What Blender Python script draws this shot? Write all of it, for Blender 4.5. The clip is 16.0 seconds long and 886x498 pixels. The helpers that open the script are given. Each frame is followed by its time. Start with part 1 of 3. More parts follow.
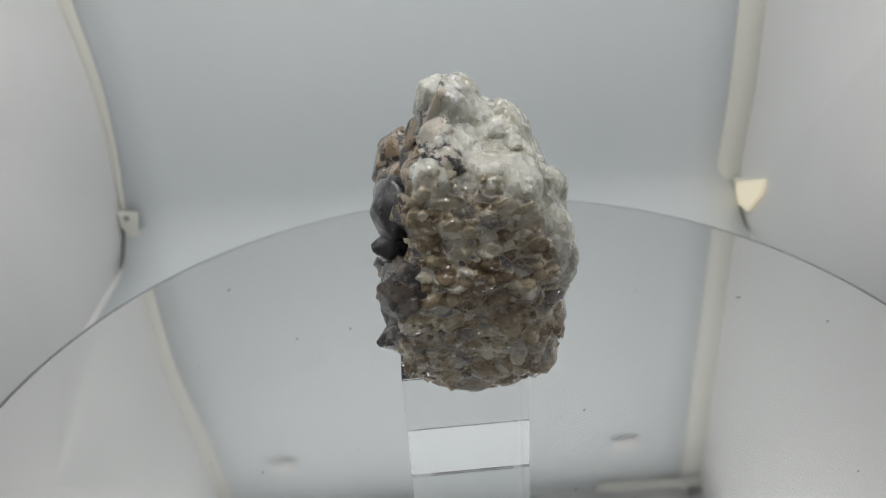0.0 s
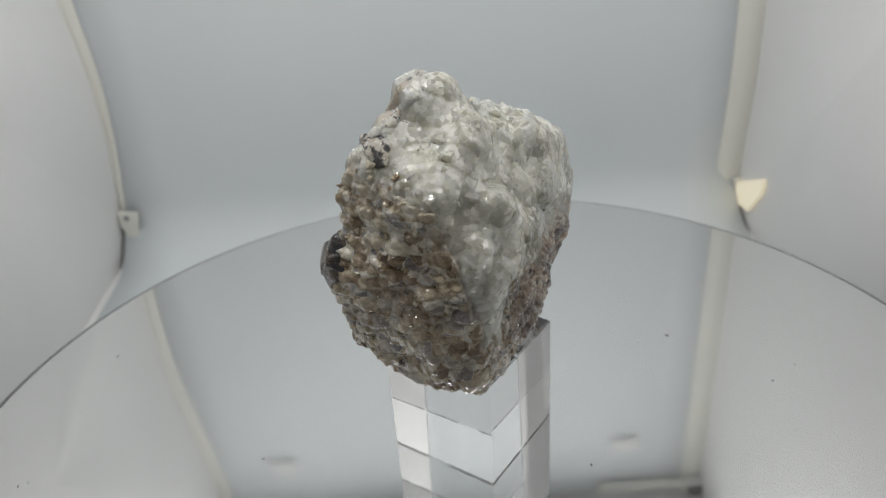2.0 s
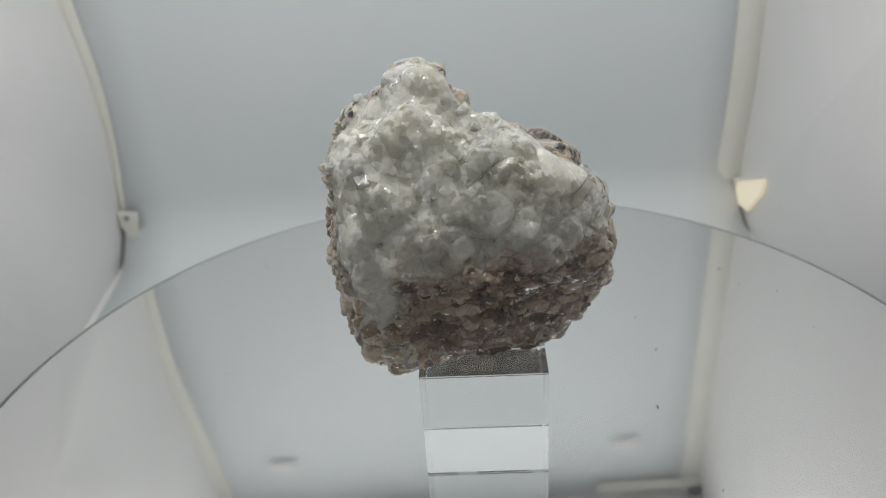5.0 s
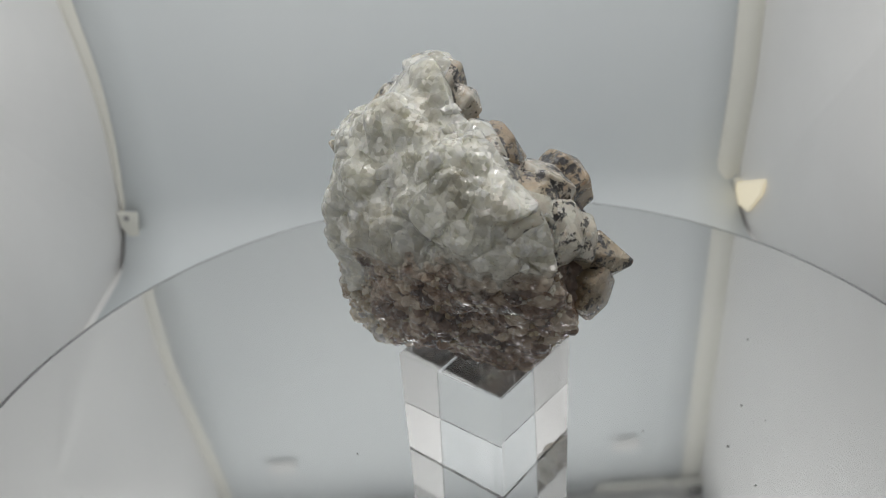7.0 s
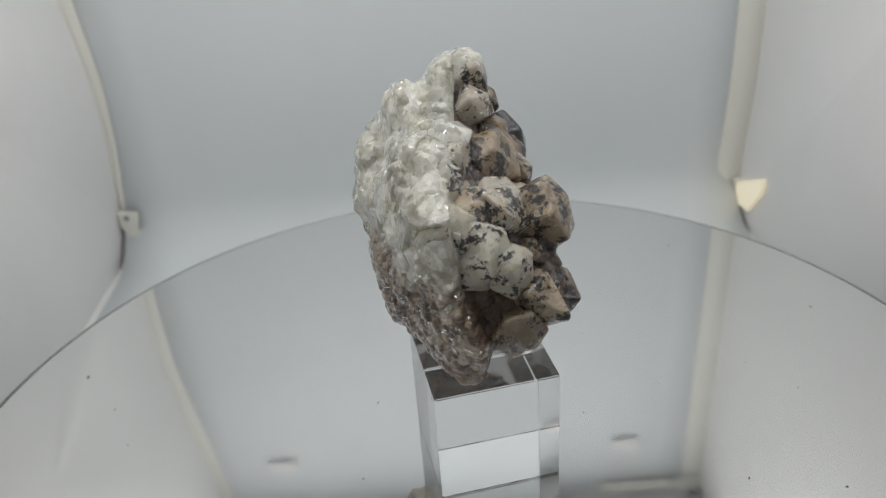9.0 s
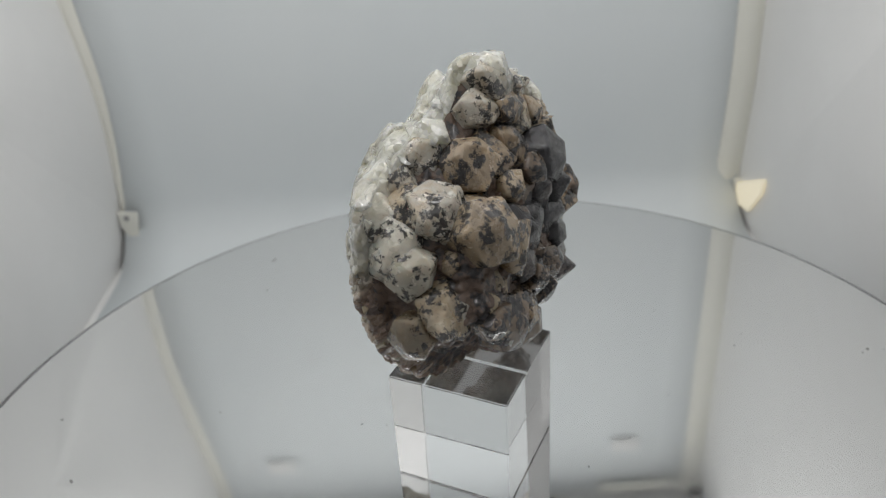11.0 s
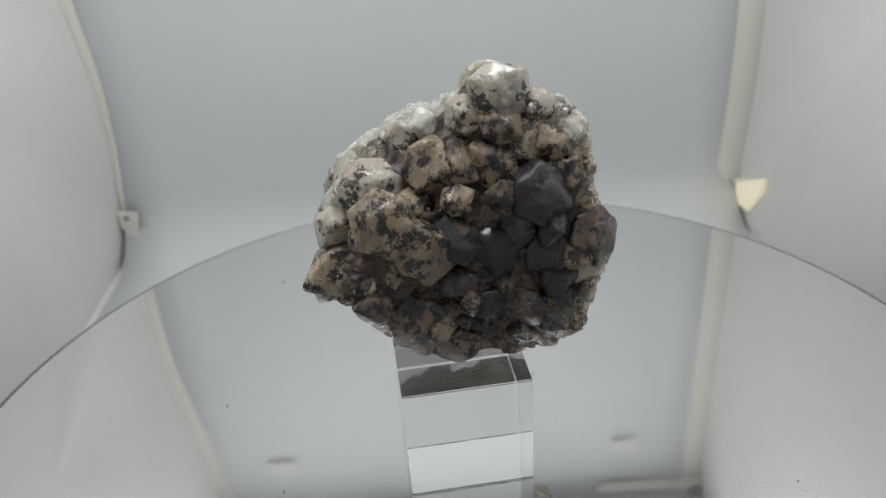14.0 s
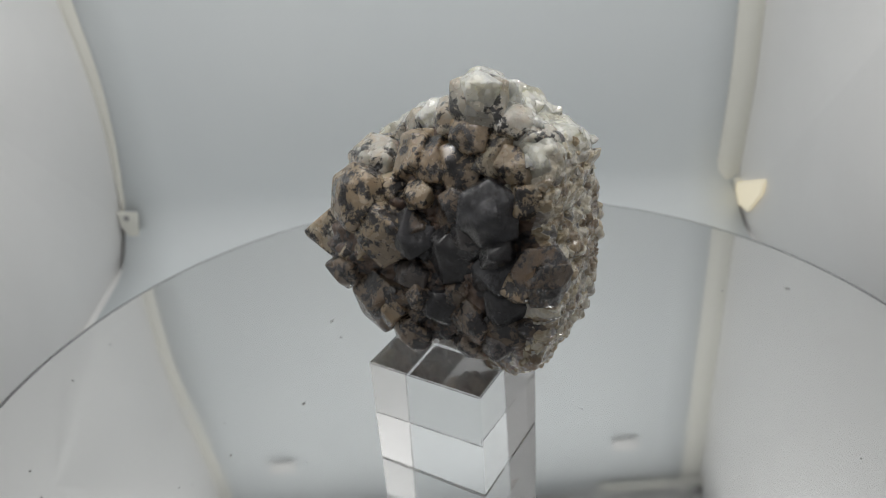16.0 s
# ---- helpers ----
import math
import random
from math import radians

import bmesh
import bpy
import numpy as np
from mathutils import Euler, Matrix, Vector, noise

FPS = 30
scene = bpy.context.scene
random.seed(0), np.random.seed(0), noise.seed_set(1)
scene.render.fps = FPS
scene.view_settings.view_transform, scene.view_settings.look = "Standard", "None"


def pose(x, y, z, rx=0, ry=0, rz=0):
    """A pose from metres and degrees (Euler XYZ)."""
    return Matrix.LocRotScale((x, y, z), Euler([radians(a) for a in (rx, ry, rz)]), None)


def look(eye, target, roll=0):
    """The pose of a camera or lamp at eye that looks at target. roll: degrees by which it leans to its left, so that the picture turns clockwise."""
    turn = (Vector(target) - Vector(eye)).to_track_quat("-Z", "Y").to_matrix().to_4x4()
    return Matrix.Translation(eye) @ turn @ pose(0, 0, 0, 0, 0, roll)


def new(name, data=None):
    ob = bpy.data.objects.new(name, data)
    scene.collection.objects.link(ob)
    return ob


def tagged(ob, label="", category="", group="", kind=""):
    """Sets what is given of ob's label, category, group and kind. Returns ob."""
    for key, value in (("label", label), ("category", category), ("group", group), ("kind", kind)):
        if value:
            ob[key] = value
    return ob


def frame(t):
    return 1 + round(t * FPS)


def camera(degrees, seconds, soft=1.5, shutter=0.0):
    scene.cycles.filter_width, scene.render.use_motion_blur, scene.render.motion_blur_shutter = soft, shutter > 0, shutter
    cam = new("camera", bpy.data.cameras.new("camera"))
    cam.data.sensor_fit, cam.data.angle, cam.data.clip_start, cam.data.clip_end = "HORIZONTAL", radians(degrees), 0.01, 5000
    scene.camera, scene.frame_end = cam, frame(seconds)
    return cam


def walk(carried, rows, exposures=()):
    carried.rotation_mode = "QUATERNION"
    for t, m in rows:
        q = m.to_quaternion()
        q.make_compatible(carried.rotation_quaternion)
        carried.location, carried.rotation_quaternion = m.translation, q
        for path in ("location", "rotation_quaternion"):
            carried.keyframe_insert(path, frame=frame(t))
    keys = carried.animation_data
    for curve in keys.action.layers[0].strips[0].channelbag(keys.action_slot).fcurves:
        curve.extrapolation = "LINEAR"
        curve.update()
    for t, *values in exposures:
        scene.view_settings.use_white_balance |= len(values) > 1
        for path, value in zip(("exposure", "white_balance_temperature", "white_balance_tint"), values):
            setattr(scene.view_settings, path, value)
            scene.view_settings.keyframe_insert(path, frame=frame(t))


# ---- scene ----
cam = camera(56.58, 16.0, soft=1.0)
EYE = Vector((-0.0040, -0.1368, 0.1281))
AIM = EYE + Vector((0.0, 0.86493, -0.50190))
cam.data.dof.use_dof, cam.data.dof.focus_distance, cam.data.dof.aperture_fstop = True, 0.145, 24.0
walk(cam, [(0.0, look(EYE, AIM, -4.09)), (16.0, look(EYE, AIM, -4.09))])

# ---- light ----
MM = 0.001
scene.view_settings.exposure = 0.0
world = bpy.data.worlds.new("room_air")
scene.world = world
world.use_nodes = True
world.node_tree.nodes["Background"].inputs["Color"].default_value = (0.82, 0.81, 0.80, 1)
world.node_tree.nodes["Background"].inputs["Strength"].default_value = 0.28


def area_lamp(name, x, y, z, sx, sy, watts, colour):
    data = bpy.data.lights.new(name, "AREA")
    data.shape, data.size, data.size_y = "RECTANGLE", sx * MM, sy * MM
    data.energy, data.color = watts, colour
    ob = new(name, data)
    ob.matrix_basis = pose(x * MM, y * MM, z * MM)
    return tagged(ob, "strip of white diodes under the box roof", "lamp", kind="structure")


for lamp_y, watts in ((-20, 0.115), (60, 0.140), (140, 0.042)):
    area_lamp("roof_light", -8, lamp_y, 213, 240, 10, watts, (1.0, 0.985, 0.97))


# ---- materials ----
class Nodes:
    """A node material with short calls."""

    def __init__(self, name):
        self.mat = bpy.data.materials.new(name)
        self.mat.use_nodes = True
        self.tree = self.mat.node_tree
        self.shader = self.tree.nodes["Principled BSDF"]
        self.coords = self.add("ShaderNodeTexCoord")

    def add(self, kind, **settings):
        node = self.tree.nodes.new(kind)
        for key, value in settings.items():
            setattr(node, key, value)
        return node

    def link(self, a, b):
        self.tree.links.new(a, b)

    def set(self, **values):
        for key, value in values.items():
            socket = self.shader.inputs[key.replace("_", " ")]
            if isinstance(value, bpy.types.NodeSocket):
                self.link(value, socket)
            else:
                socket.default_value = value
        return self

    def noise(self, scale, detail=4.0, rough=0.6, stretch=(1, 1, 1), shift=(0, 0, 0), distort=0.0):
        place = self.add("ShaderNodeMapping")
        place.inputs["Scale"].default_value = stretch
        place.inputs["Location"].default_value = shift
        self.link(self.coords.outputs["Object"], place.inputs["Vector"])
        node = self.add("ShaderNodeTexNoise")
        node.inputs["Scale"].default_value = scale
        node.inputs["Detail"].default_value = detail
        node.inputs["Roughness"].default_value = rough
        node.inputs["Distortion"].default_value = distort
        self.link(place.outputs["Vector"], node.inputs["Vector"])
        return node.outputs["Fac"]

    def ramp(self, fac, *stops):
        node = self.add("ShaderNodeValToRGB")
        band = node.color_ramp
        while len(band.elements) < len(stops):
            band.elements.new(0.5)
        for element, (place, colour) in zip(band.elements, stops):
            element.position = place
            element.color = (*colour, 1) if len(colour) == 3 else colour
        self.link(fac, node.inputs["Fac"])
        return node.outputs["Color"]

    def mix(self, fac, a, b, blend="MIX"):
        node = self.add("ShaderNodeMix", data_type="RGBA", blend_type=blend)
        for socket, value in ((node.inputs[0], fac), (node.inputs[6], a), (node.inputs[7], b)):
            if isinstance(value, bpy.types.NodeSocket):
                self.link(value, socket)
            else:
                socket.default_value = value if isinstance(value, (int, float)) else (*value, 1)
        return node.outputs[2]

    def bump(self, height, strength, distance):
        node = self.add("ShaderNodeBump")
        node.inputs["Strength"].default_value = strength
        node.inputs["Distance"].default_value = distance
        self.link(height, node.inputs["Height"])
        self.link(node.outputs["Normal"], self.shader.inputs["Normal"])
        return self

    def facets(self, scale, tilt):
        """Relief of small flat faces, each tilted its own way; laid over what relief there is."""
        cell = self.add("ShaderNodeTexVoronoi", feature="F1")
        cell.inputs["Scale"].default_value = scale
        self.link(self.coords.outputs["Object"], cell.inputs["Vector"])
        inner = self.add("ShaderNodeVectorMath", operation="SUBTRACT")
        self.link(self.coords.outputs["Object"], inner.inputs[0])
        self.link(cell.outputs["Position"], inner.inputs[1])
        lean = self.add("ShaderNodeVectorMath", operation="SUBTRACT")
        self.link(cell.outputs["Color"], lean.inputs[0])
        lean.inputs[1].default_value = (0.5, 0.5, 0.5)
        height = self.add("ShaderNodeVectorMath", operation="DOT_PRODUCT")
        self.link(inner.outputs["Vector"], height.inputs[0])
        self.link(lean.outputs["Vector"], height.inputs[1])
        socket = self.shader.inputs["Normal"]
        before = socket.links[0].from_socket if socket.links else None
        node = self.add("ShaderNodeBump")
        node.inputs["Strength"].default_value = 1.0
        node.inputs["Distance"].default_value = tilt
        self.link(height.outputs["Value"], node.inputs["Height"])
        if before:
            self.link(before, node.inputs["Normal"])
        self.link(node.outputs["Normal"], socket)
        return self

    def grain(self):
        return self.add("ShaderNodeAttribute", attribute_name="grain").outputs["Fac"]

    def milky(self):
        return self.add("ShaderNodeAttribute", attribute_name="milky").outputs["Fac"]

    def each(self):
        return self.add("ShaderNodeObjectInfo").outputs["Random"]


def sheet_material(name, a, b, rough):
    n = Nodes(name)
    n.set(Base_Color=n.ramp(n.noise(14, 5), (0.3, a), (0.7, b)), Roughness=rough)
    n.bump(n.noise(900, 3), 0.12, 0.0004)
    return n.mat


BACKDROP = sheet_material("matt_backdrop_sheet", (0.72, 0.765, 0.785), (0.75, 0.79, 0.805), 0.55)
PANEL = sheet_material("white_folding_panel", (0.81, 0.81, 0.805), (0.86, 0.86, 0.855), 0.5)
SEAM = sheet_material("cream_fabric_seam", (0.79, 0.785, 0.72), (0.83, 0.825, 0.76), 0.7)
BASE = sheet_material("grey_plastic", (0.30, 0.30, 0.30), (0.34, 0.34, 0.34), 0.4)
EDGE = sheet_material("ground_glass_edge", (0.13, 0.135, 0.14), (0.17, 0.175, 0.18), 0.6)
DARK = sheet_material("black_corner_piece", (0.03, 0.03, 0.03), (0.05, 0.05, 0.05), 0.8)
TABLE = sheet_material("pale_table_top", (0.42, 0.41, 0.39), (0.48, 0.47, 0.45), 0.5)

n = Nodes("glowing_corner_patch")
# The emission stands in for light coming through the gap from outside.
n.set(Base_Color=(0.93, 0.88, 0.72, 1), Roughness=0.4, Emission_Color=(1.0, 0.86, 0.60, 1), Emission_Strength=0.32)
PATCH = n.mat

n = Nodes("dusty_mirror")
dust = n.ramp(n.noise(55, 6, 0.7), (0.60, (0, 0, 0)), (0.78, (1, 1, 1)))
n.set(Base_Color=n.mix(dust, (0.74, 0.75, 0.75), (0.67, 0.67, 0.67)), Metallic=0.9,
      Roughness=n.ramp(n.noise(70, 6, 0.7, shift=(3, 1, 0)), (0.45, (0.035,) * 3), (0.8, (0.13,) * 3)))
MIRROR = n.mat

n = Nodes("clear_acrylic")
n.set(Base_Color=(0.985, 0.99, 0.99, 1), Roughness=0.0, IOR=1.49, Transmission_Weight=1.0)
ACRYLIC = n.mat


def specks(n, scale, low, high, shift=(0, 0, 0), stretch=(1, 1, 1)):
    """Black branching mineral specks gathered in patches."""
    fine = n.noise(scale, 9, 0.72, stretch, shift, 0.5)
    patch = n.noise(scale * 0.34, 3, 0.5, (1, 1, 1), (shift[1] + 5, 2, shift[0]))
    both = n.add("ShaderNodeMath", operation="MULTIPLY")
    n.link(fine, both.inputs[0])
    n.link(patch, both.inputs[1])
    return n.ramp(both.outputs[0], (low - 0.02, (0, 0, 0)), (low, (0.35,) * 3), (high, (0.96,) * 3))


n = Nodes("milky_white_quartz")
tone = n.ramp(n.grain(), (0.22, (0.68, 0.66, 0.54)), (0.40, (0.84, 0.84, 0.73)), (0.60, (0.95, 0.95, 0.855)), (0.8, (0.76, 0.73, 0.60)))
tone = n.mix(n.ramp(n.noise(160, 7, 0.7, (1, 1, 1), (9, 3, 4), 0.8), (0.42, (0, 0, 0)), (0.62, (0.6,) * 3)), tone, (0.86, 0.86, 0.80))
tone = n.mix(n.ramp(n.noise(70, 5), (0.54, (0, 0, 0)), (0.70, (0.55,) * 3)), tone, (0.52, 0.46, 0.34))
tone = n.mix(n.ramp(n.noise(300, 6, 0.7, (1, 1, 1), (2, 7, 1)), (0.64, (0, 0, 0)), (0.72, (0.6,) * 3)), tone, (0.28, 0.21, 0.13))
tone = n.mix(n.ramp(n.milky(), (0.5, (0.5,) * 3), (0.7, (0, 0, 0))), tone, (0.46, 0.39, 0.29))
n.set(Base_Color=tone, Roughness=n.ramp(n.noise(420, 4), (0.45, (0.03,) * 3), (0.7, (0.25,) * 3)), IOR=1.54, Specular_IOR_Level=0.7,
      Subsurface_Weight=0.9, Subsurface_Radius=(1.0, 0.98, 0.88), Subsurface_Scale=0.0022, Transmission_Weight=0.28, Coat_Weight=0.8, Coat_Roughness=0.02)
n.bump(n.noise(260, 8, 0.75), 0.14, 0.0009).facets(300, 1.9).facets(1100, 1.3)
WHITE = n.mat

n = Nodes("cloudy_quartz")
n.set(Base_Color=n.ramp(n.noise(110, 5), (0.35, (0.78, 0.76, 0.68)), (0.65, (0.92, 0.92, 0.88))), Roughness=0.6)
CLOUDY = n.mat


def matrix_material(name, stops, stain, band):
    n = Nodes(name)
    tone = n.ramp(n.grain(), *stops)
    tone = n.mix(n.ramp(n.noise(75, 5, 0.65, (1, 1, 1.8)), (0.48, (0, 0, 0)), (0.68, (0.75,) * 3)), tone, stain)
    tone = n.mix(n.ramp(n.noise(200, 5, 0.7, (1, 1, 2), (4, 4, 4)), (0.56, (0, 0, 0)), (0.70, (0.8,) * 3)), tone, band)
    tone = n.mix(n.ramp(n.milky(), (0.28, (0, 0, 0)), (0.5, (0.7,) * 3)), tone, (0.60, 0.55, 0.45))
    n.set(Base_Color=tone, Roughness=n.ramp(n.noise(500, 3), (0.35, (0.06,) * 3), (0.7, (0.40,) * 3)), IOR=1.54, Specular_IOR_Level=0.8,
          Subsurface_Weight=0.25, Subsurface_Radius=(1.0, 0.85, 0.65), Subsurface_Scale=0.0015, Coat_Weight=1.0, Coat_Roughness=0.04)
    n.bump(n.noise(620, 7, 0.75), 0.7, 0.0008).facets(1000, 0.9)
    return n.mat


OLIVE = matrix_material("olive_brown_granular_quartz",
                        ((0.16, (0.15, 0.09, 0.035)), (0.32, (0.37, 0.29, 0.175)), (0.48, (0.54, 0.47, 0.33)), (0.64, (0.82, 0.78, 0.66)), (0.86, (0.22, 0.21, 0.21))),
                        (0.21, 0.145, 0.085), (0.11, 0.09, 0.08))
PURPLE = matrix_material("purplish_brown_granular_quartz",
                         ((0.18, (0.065, 0.036, 0.024)), (0.38, (0.17, 0.105, 0.068)), (0.60, (0.28, 0.195, 0.13)), (0.82, (0.52, 0.44, 0.34))),
                         (0.14, 0.085, 0.06), (0.10, 0.07, 0.06))


def crystal_material(name, stops, low, high, rough, milky, clear=0.0):
    n = Nodes(name)
    tone = n.ramp(n.each(), *stops)
    tone = n.mix(n.ramp(n.noise(120, 5), (0.45, (0, 0, 0)), (0.75, (0.7,) * 3)), tone, tuple(c * 0.72 for c in stops[0][1]))
    if 0.2 < milky < 0.7:
        tone = n.mix(n.ramp(n.noise(210, 7, 0.7, (1, 1, 1), (6, 2, 8), 0.7), (0.46, (0, 0, 0)), (0.64, (0.65,) * 3)), tone, tuple(c * k for c, k in zip(stops[-1][1], (0.80, 0.66, 0.50))))
    tone = n.mix(specks(n, 900, low, high), tone, (0.022, 0.022, 0.026))
    n.set(Base_Color=tone, Roughness=n.ramp(n.noise(350, 4), (0.35, (rough,) * 3), (0.7, (rough + 0.25,) * 3)), IOR=1.54,
          Subsurface_Weight=milky, Subsurface_Radius=(1.0, 0.8, 0.65), Subsurface_Scale=0.003, Transmission_Weight=clear, Coat_Weight=0.5, Coat_Roughness=0.05)
    n.bump(n.noise(320, 8, 0.75), 0.6, 0.0008).facets(330, 0.4).facets(1200, 0.3)
    return n.mat


BEIGE = crystal_material("beige_speckled_quartz", ((0.0, (0.29, 0.22, 0.15)), (0.5, (0.42, 0.34, 0.24)), (1.0, (0.55, 0.48, 0.36))), 0.254, 0.280, 0.12, 0.35, 0.18)
PALE = crystal_material("pale_speckled_quartz", ((0.0, (0.64, 0.59, 0.50)), (1.0, (0.76, 0.74, 0.67))), 0.272, 0.292, 0.10, 0.5, 0.35)
CREAM = crystal_material("cream_clear_quartz", ((0.0, (0.70, 0.66, 0.55)), (1.0, (0.80, 0.77, 0.67))), 0.30, 0.325, 0.08, 0.7, 0.3)
SMOKY = crystal_material("smoky_grey_quartz", ((0.0, (0.022, 0.022, 0.025)), (0.5, (0.055, 0.057, 0.066)), (1.0, (0.12, 0.10, 0.09))), 0.25, 0.29, 0.06, 0.1)
HONEY = crystal_material("honey_clear_quartz", ((0.0, (0.50, 0.42, 0.30)), (1.0, (0.60, 0.52, 0.40))), 0.30, 0.32, 0.08, 0.5, 0.5)
# A darker beige, given mostly to the lower crystals.
DUSK = crystal_material("dark_beige_quartz", ((0.0, (0.12, 0.092, 0.072)), (0.5, (0.18, 0.14, 0.105)), (1.0, (0.27, 0.215, 0.165))), 0.246, 0.275, 0.09, 0.25, 0.15)
CRUST = crystal_material("brown_crystal_crust", ((0.0, (0.13, 0.085, 0.06)), (1.0, (0.13, 0.085, 0.06))), 0.25, 0.29, 0.35, 0.1)


# ---- building helpers ----
def link_mesh(name, verts, faces, material, parent=None, label="", smooth=False):
    mesh = bpy.data.meshes.new(name)
    mesh.from_pydata([tuple(v) for v in verts], [], faces)
    mesh.update()
    mesh.materials.append(material)
    if smooth:
        mesh.shade_smooth()
    ob = new(name, mesh)
    ob.parent = parent
    return tagged(ob, label) if label else ob


def part(name, bm, material, parent, label=""):
    mesh = bpy.data.meshes.new(name)
    bm.to_mesh(mesh)
    bm.free()
    mesh.materials.append(material)
    ob = new(name, mesh)
    ob.parent = parent
    return tagged(ob, label) if label else ob


def box_bm(x0, x1, y0, y1, z0, z1, bevel=0.0):
    bm = bmesh.new()
    bmesh.ops.create_cube(bm, size=1.0)
    for v in bm.verts:
        v.co = Vector(((x0 + x1) / 2 + v.co.x * (x1 - x0), (y0 + y1) / 2 + v.co.y * (y1 - y0), (z0 + z1) / 2 + v.co.z * (z1 - z0))) * MM
    if bevel:
        bmesh.ops.bevel(bm, geom=bm.edges[:], offset=bevel * MM, segments=2, affect="EDGES")
    return bm


def sweep_bm(outline, y0, y1):
    """A closed outline in x and z, drawn out along y."""
    bm = bmesh.new()
    a = [bm.verts.new((x * MM, y0 * MM, z * MM)) for x, z in outline]
    b = [bm.verts.new((x * MM, y1 * MM, z * MM)) for x, z in outline]
    count = len(outline)
    for i in range(count):
        bm.faces.new((a[i], a[(i + 1) % count], b[(i + 1) % count], b[i]))
    bm.faces.new(a[::-1])
    bm.faces.new(b)
    bmesh.ops.recalc_face_normals(bm, faces=bm.faces)
    return bm


# ---- the folding light box ----
LEFT, RIGHT, BACK, FRONT, FLOOR, ROOF = -147, 131, 185, -46, -50, 222


def structure(ob, label, category):
    return tagged(ob, label, category, kind="structure")


LEFT_SEAM = ((-46, -30, -9, 16, 40, 62, 110, 150, 191, 214), (-142, -141, -138.5, -137, -138, -141.5, -141.5, -137, -132, -130))
RIGHT_SEAM = ((-46, -30, 10, 44, 214), (121, 121.5, 123.5, 123, 121.5))


def sway(seam, z):
    return sum(float(np.interp(z + d, *seam)) for d in (-12, -4, 4, 12)) / 4


def side_wall(name, x, inward, seam, beside):
    """A folding panel with a crossed crease, its middle pushed a little into the box and its back edge sewn to the corner seam."""
    ym, zm = 72, 76
    heights = [FLOOR, -33] + [-33 + (ROOF + 33) * i / 24 for i in range(1, 25)]
    edge = [(sway(seam, z) - math.copysign(1, inward) * beside, BACK - 1, z) for z in heights]
    corners = [(x, FRONT, ROOF), (x, FRONT, FLOOR), (edge[0][0] - math.copysign(1, inward) * 0.8, BACK - 20, FLOOR)]
    verts = [Vector(c) * MM for c in [(x + inward, ym, zm)] + corners + edge]
    count = len(verts) - 1
    faces = [(0, 1 + i, 1 + (i + 1) % count) for i in range(count)]
    ob = link_mesh(name, verts, faces, PANEL)
    solid = ob.modifiers.new("thickness", "SOLIDIFY")
    solid.thickness, solid.offset = 0.003, -1.0 if inward > 0 else 1.0
    return structure(ob, "white folding side panel with crossed creases", "wall")


side_wall("wall_west", LEFT, 4, LEFT_SEAM, 1.5)
side_wall("wall_east", RIGHT, -5, RIGHT_SEAM, 5.0)
structure(part("wall_north", box_bm(LEFT - 4, RIGHT + 4, BACK + 3, BACK + 7, FLOOR - 4, ROOF + 4), PANEL, None), "white back panel of the light box", "wall")
structure(part("ceiling", box_bm(LEFT - 4, RIGHT + 4, FRONT, BACK + 2.5, ROOF, ROOF + 4), PANEL, None), "white roof panel of the light box", "ceiling")
structure(part("floor", box_bm(LEFT - 4, RIGHT + 4, FRONT, BACK + 2.5, FLOOR - 4, FLOOR), PANEL, None), "white floor panel of the light box", "floor")
structure(part("table_top", box_bm(-900, 900, -900, 700, FLOOR - 34, FLOOR - 4.5, 2), TABLE, None), "pale table under the light box", "table")


def backdrop_sheet():
    """One thin sheet hung against the back panel, slightly bellied, curving forward over the floor."""
    cols, rows, bend = 12, 30, 26
    x0, x1 = LEFT + 6, RIGHT - 6
    verts = []
    for r in range(rows + 1):
        v = r / rows
        if v < 0.2:
            y, z = 60 + (BACK - bend - 60) * v / 0.2, FLOOR + 0.8
        elif v < 0.5:
            a = (v - 0.2) / 0.3 * math.pi / 2
            y, z = BACK - 0.5 - bend + bend * math.sin(a), FLOOR + 0.8 + bend * (1 - math.cos(a))
        else:
            y, z = BACK - 0.5, FLOOR + 0.8 + bend + (ROOF - FLOOR - 5 - bend) * (v - 0.5) / 0.5
        for c in range(cols + 1):
            u = c / cols
            verts.append(Vector((x0 + (x1 - x0) * u, y - 2.0 * math.sin(math.pi * u) * max(0.0, v - 0.5), z)) * MM)
    w = cols + 1
    faces = [(r * w + c, r * w + c + 1, (r + 1) * w + c + 1, (r + 1) * w + c) for r in range(rows) for c in range(cols)]
    ob = link_mesh("backdrop", verts, faces, BACKDROP, smooth=True)
    solid = ob.modifiers.new("thickness", "SOLIDIFY")
    solid.thickness, solid.offset = 0.0008, 0.0
    return structure(ob, "pale blue-grey matt backdrop sheet curving onto the floor", "backdrop")


backdrop_sheet()


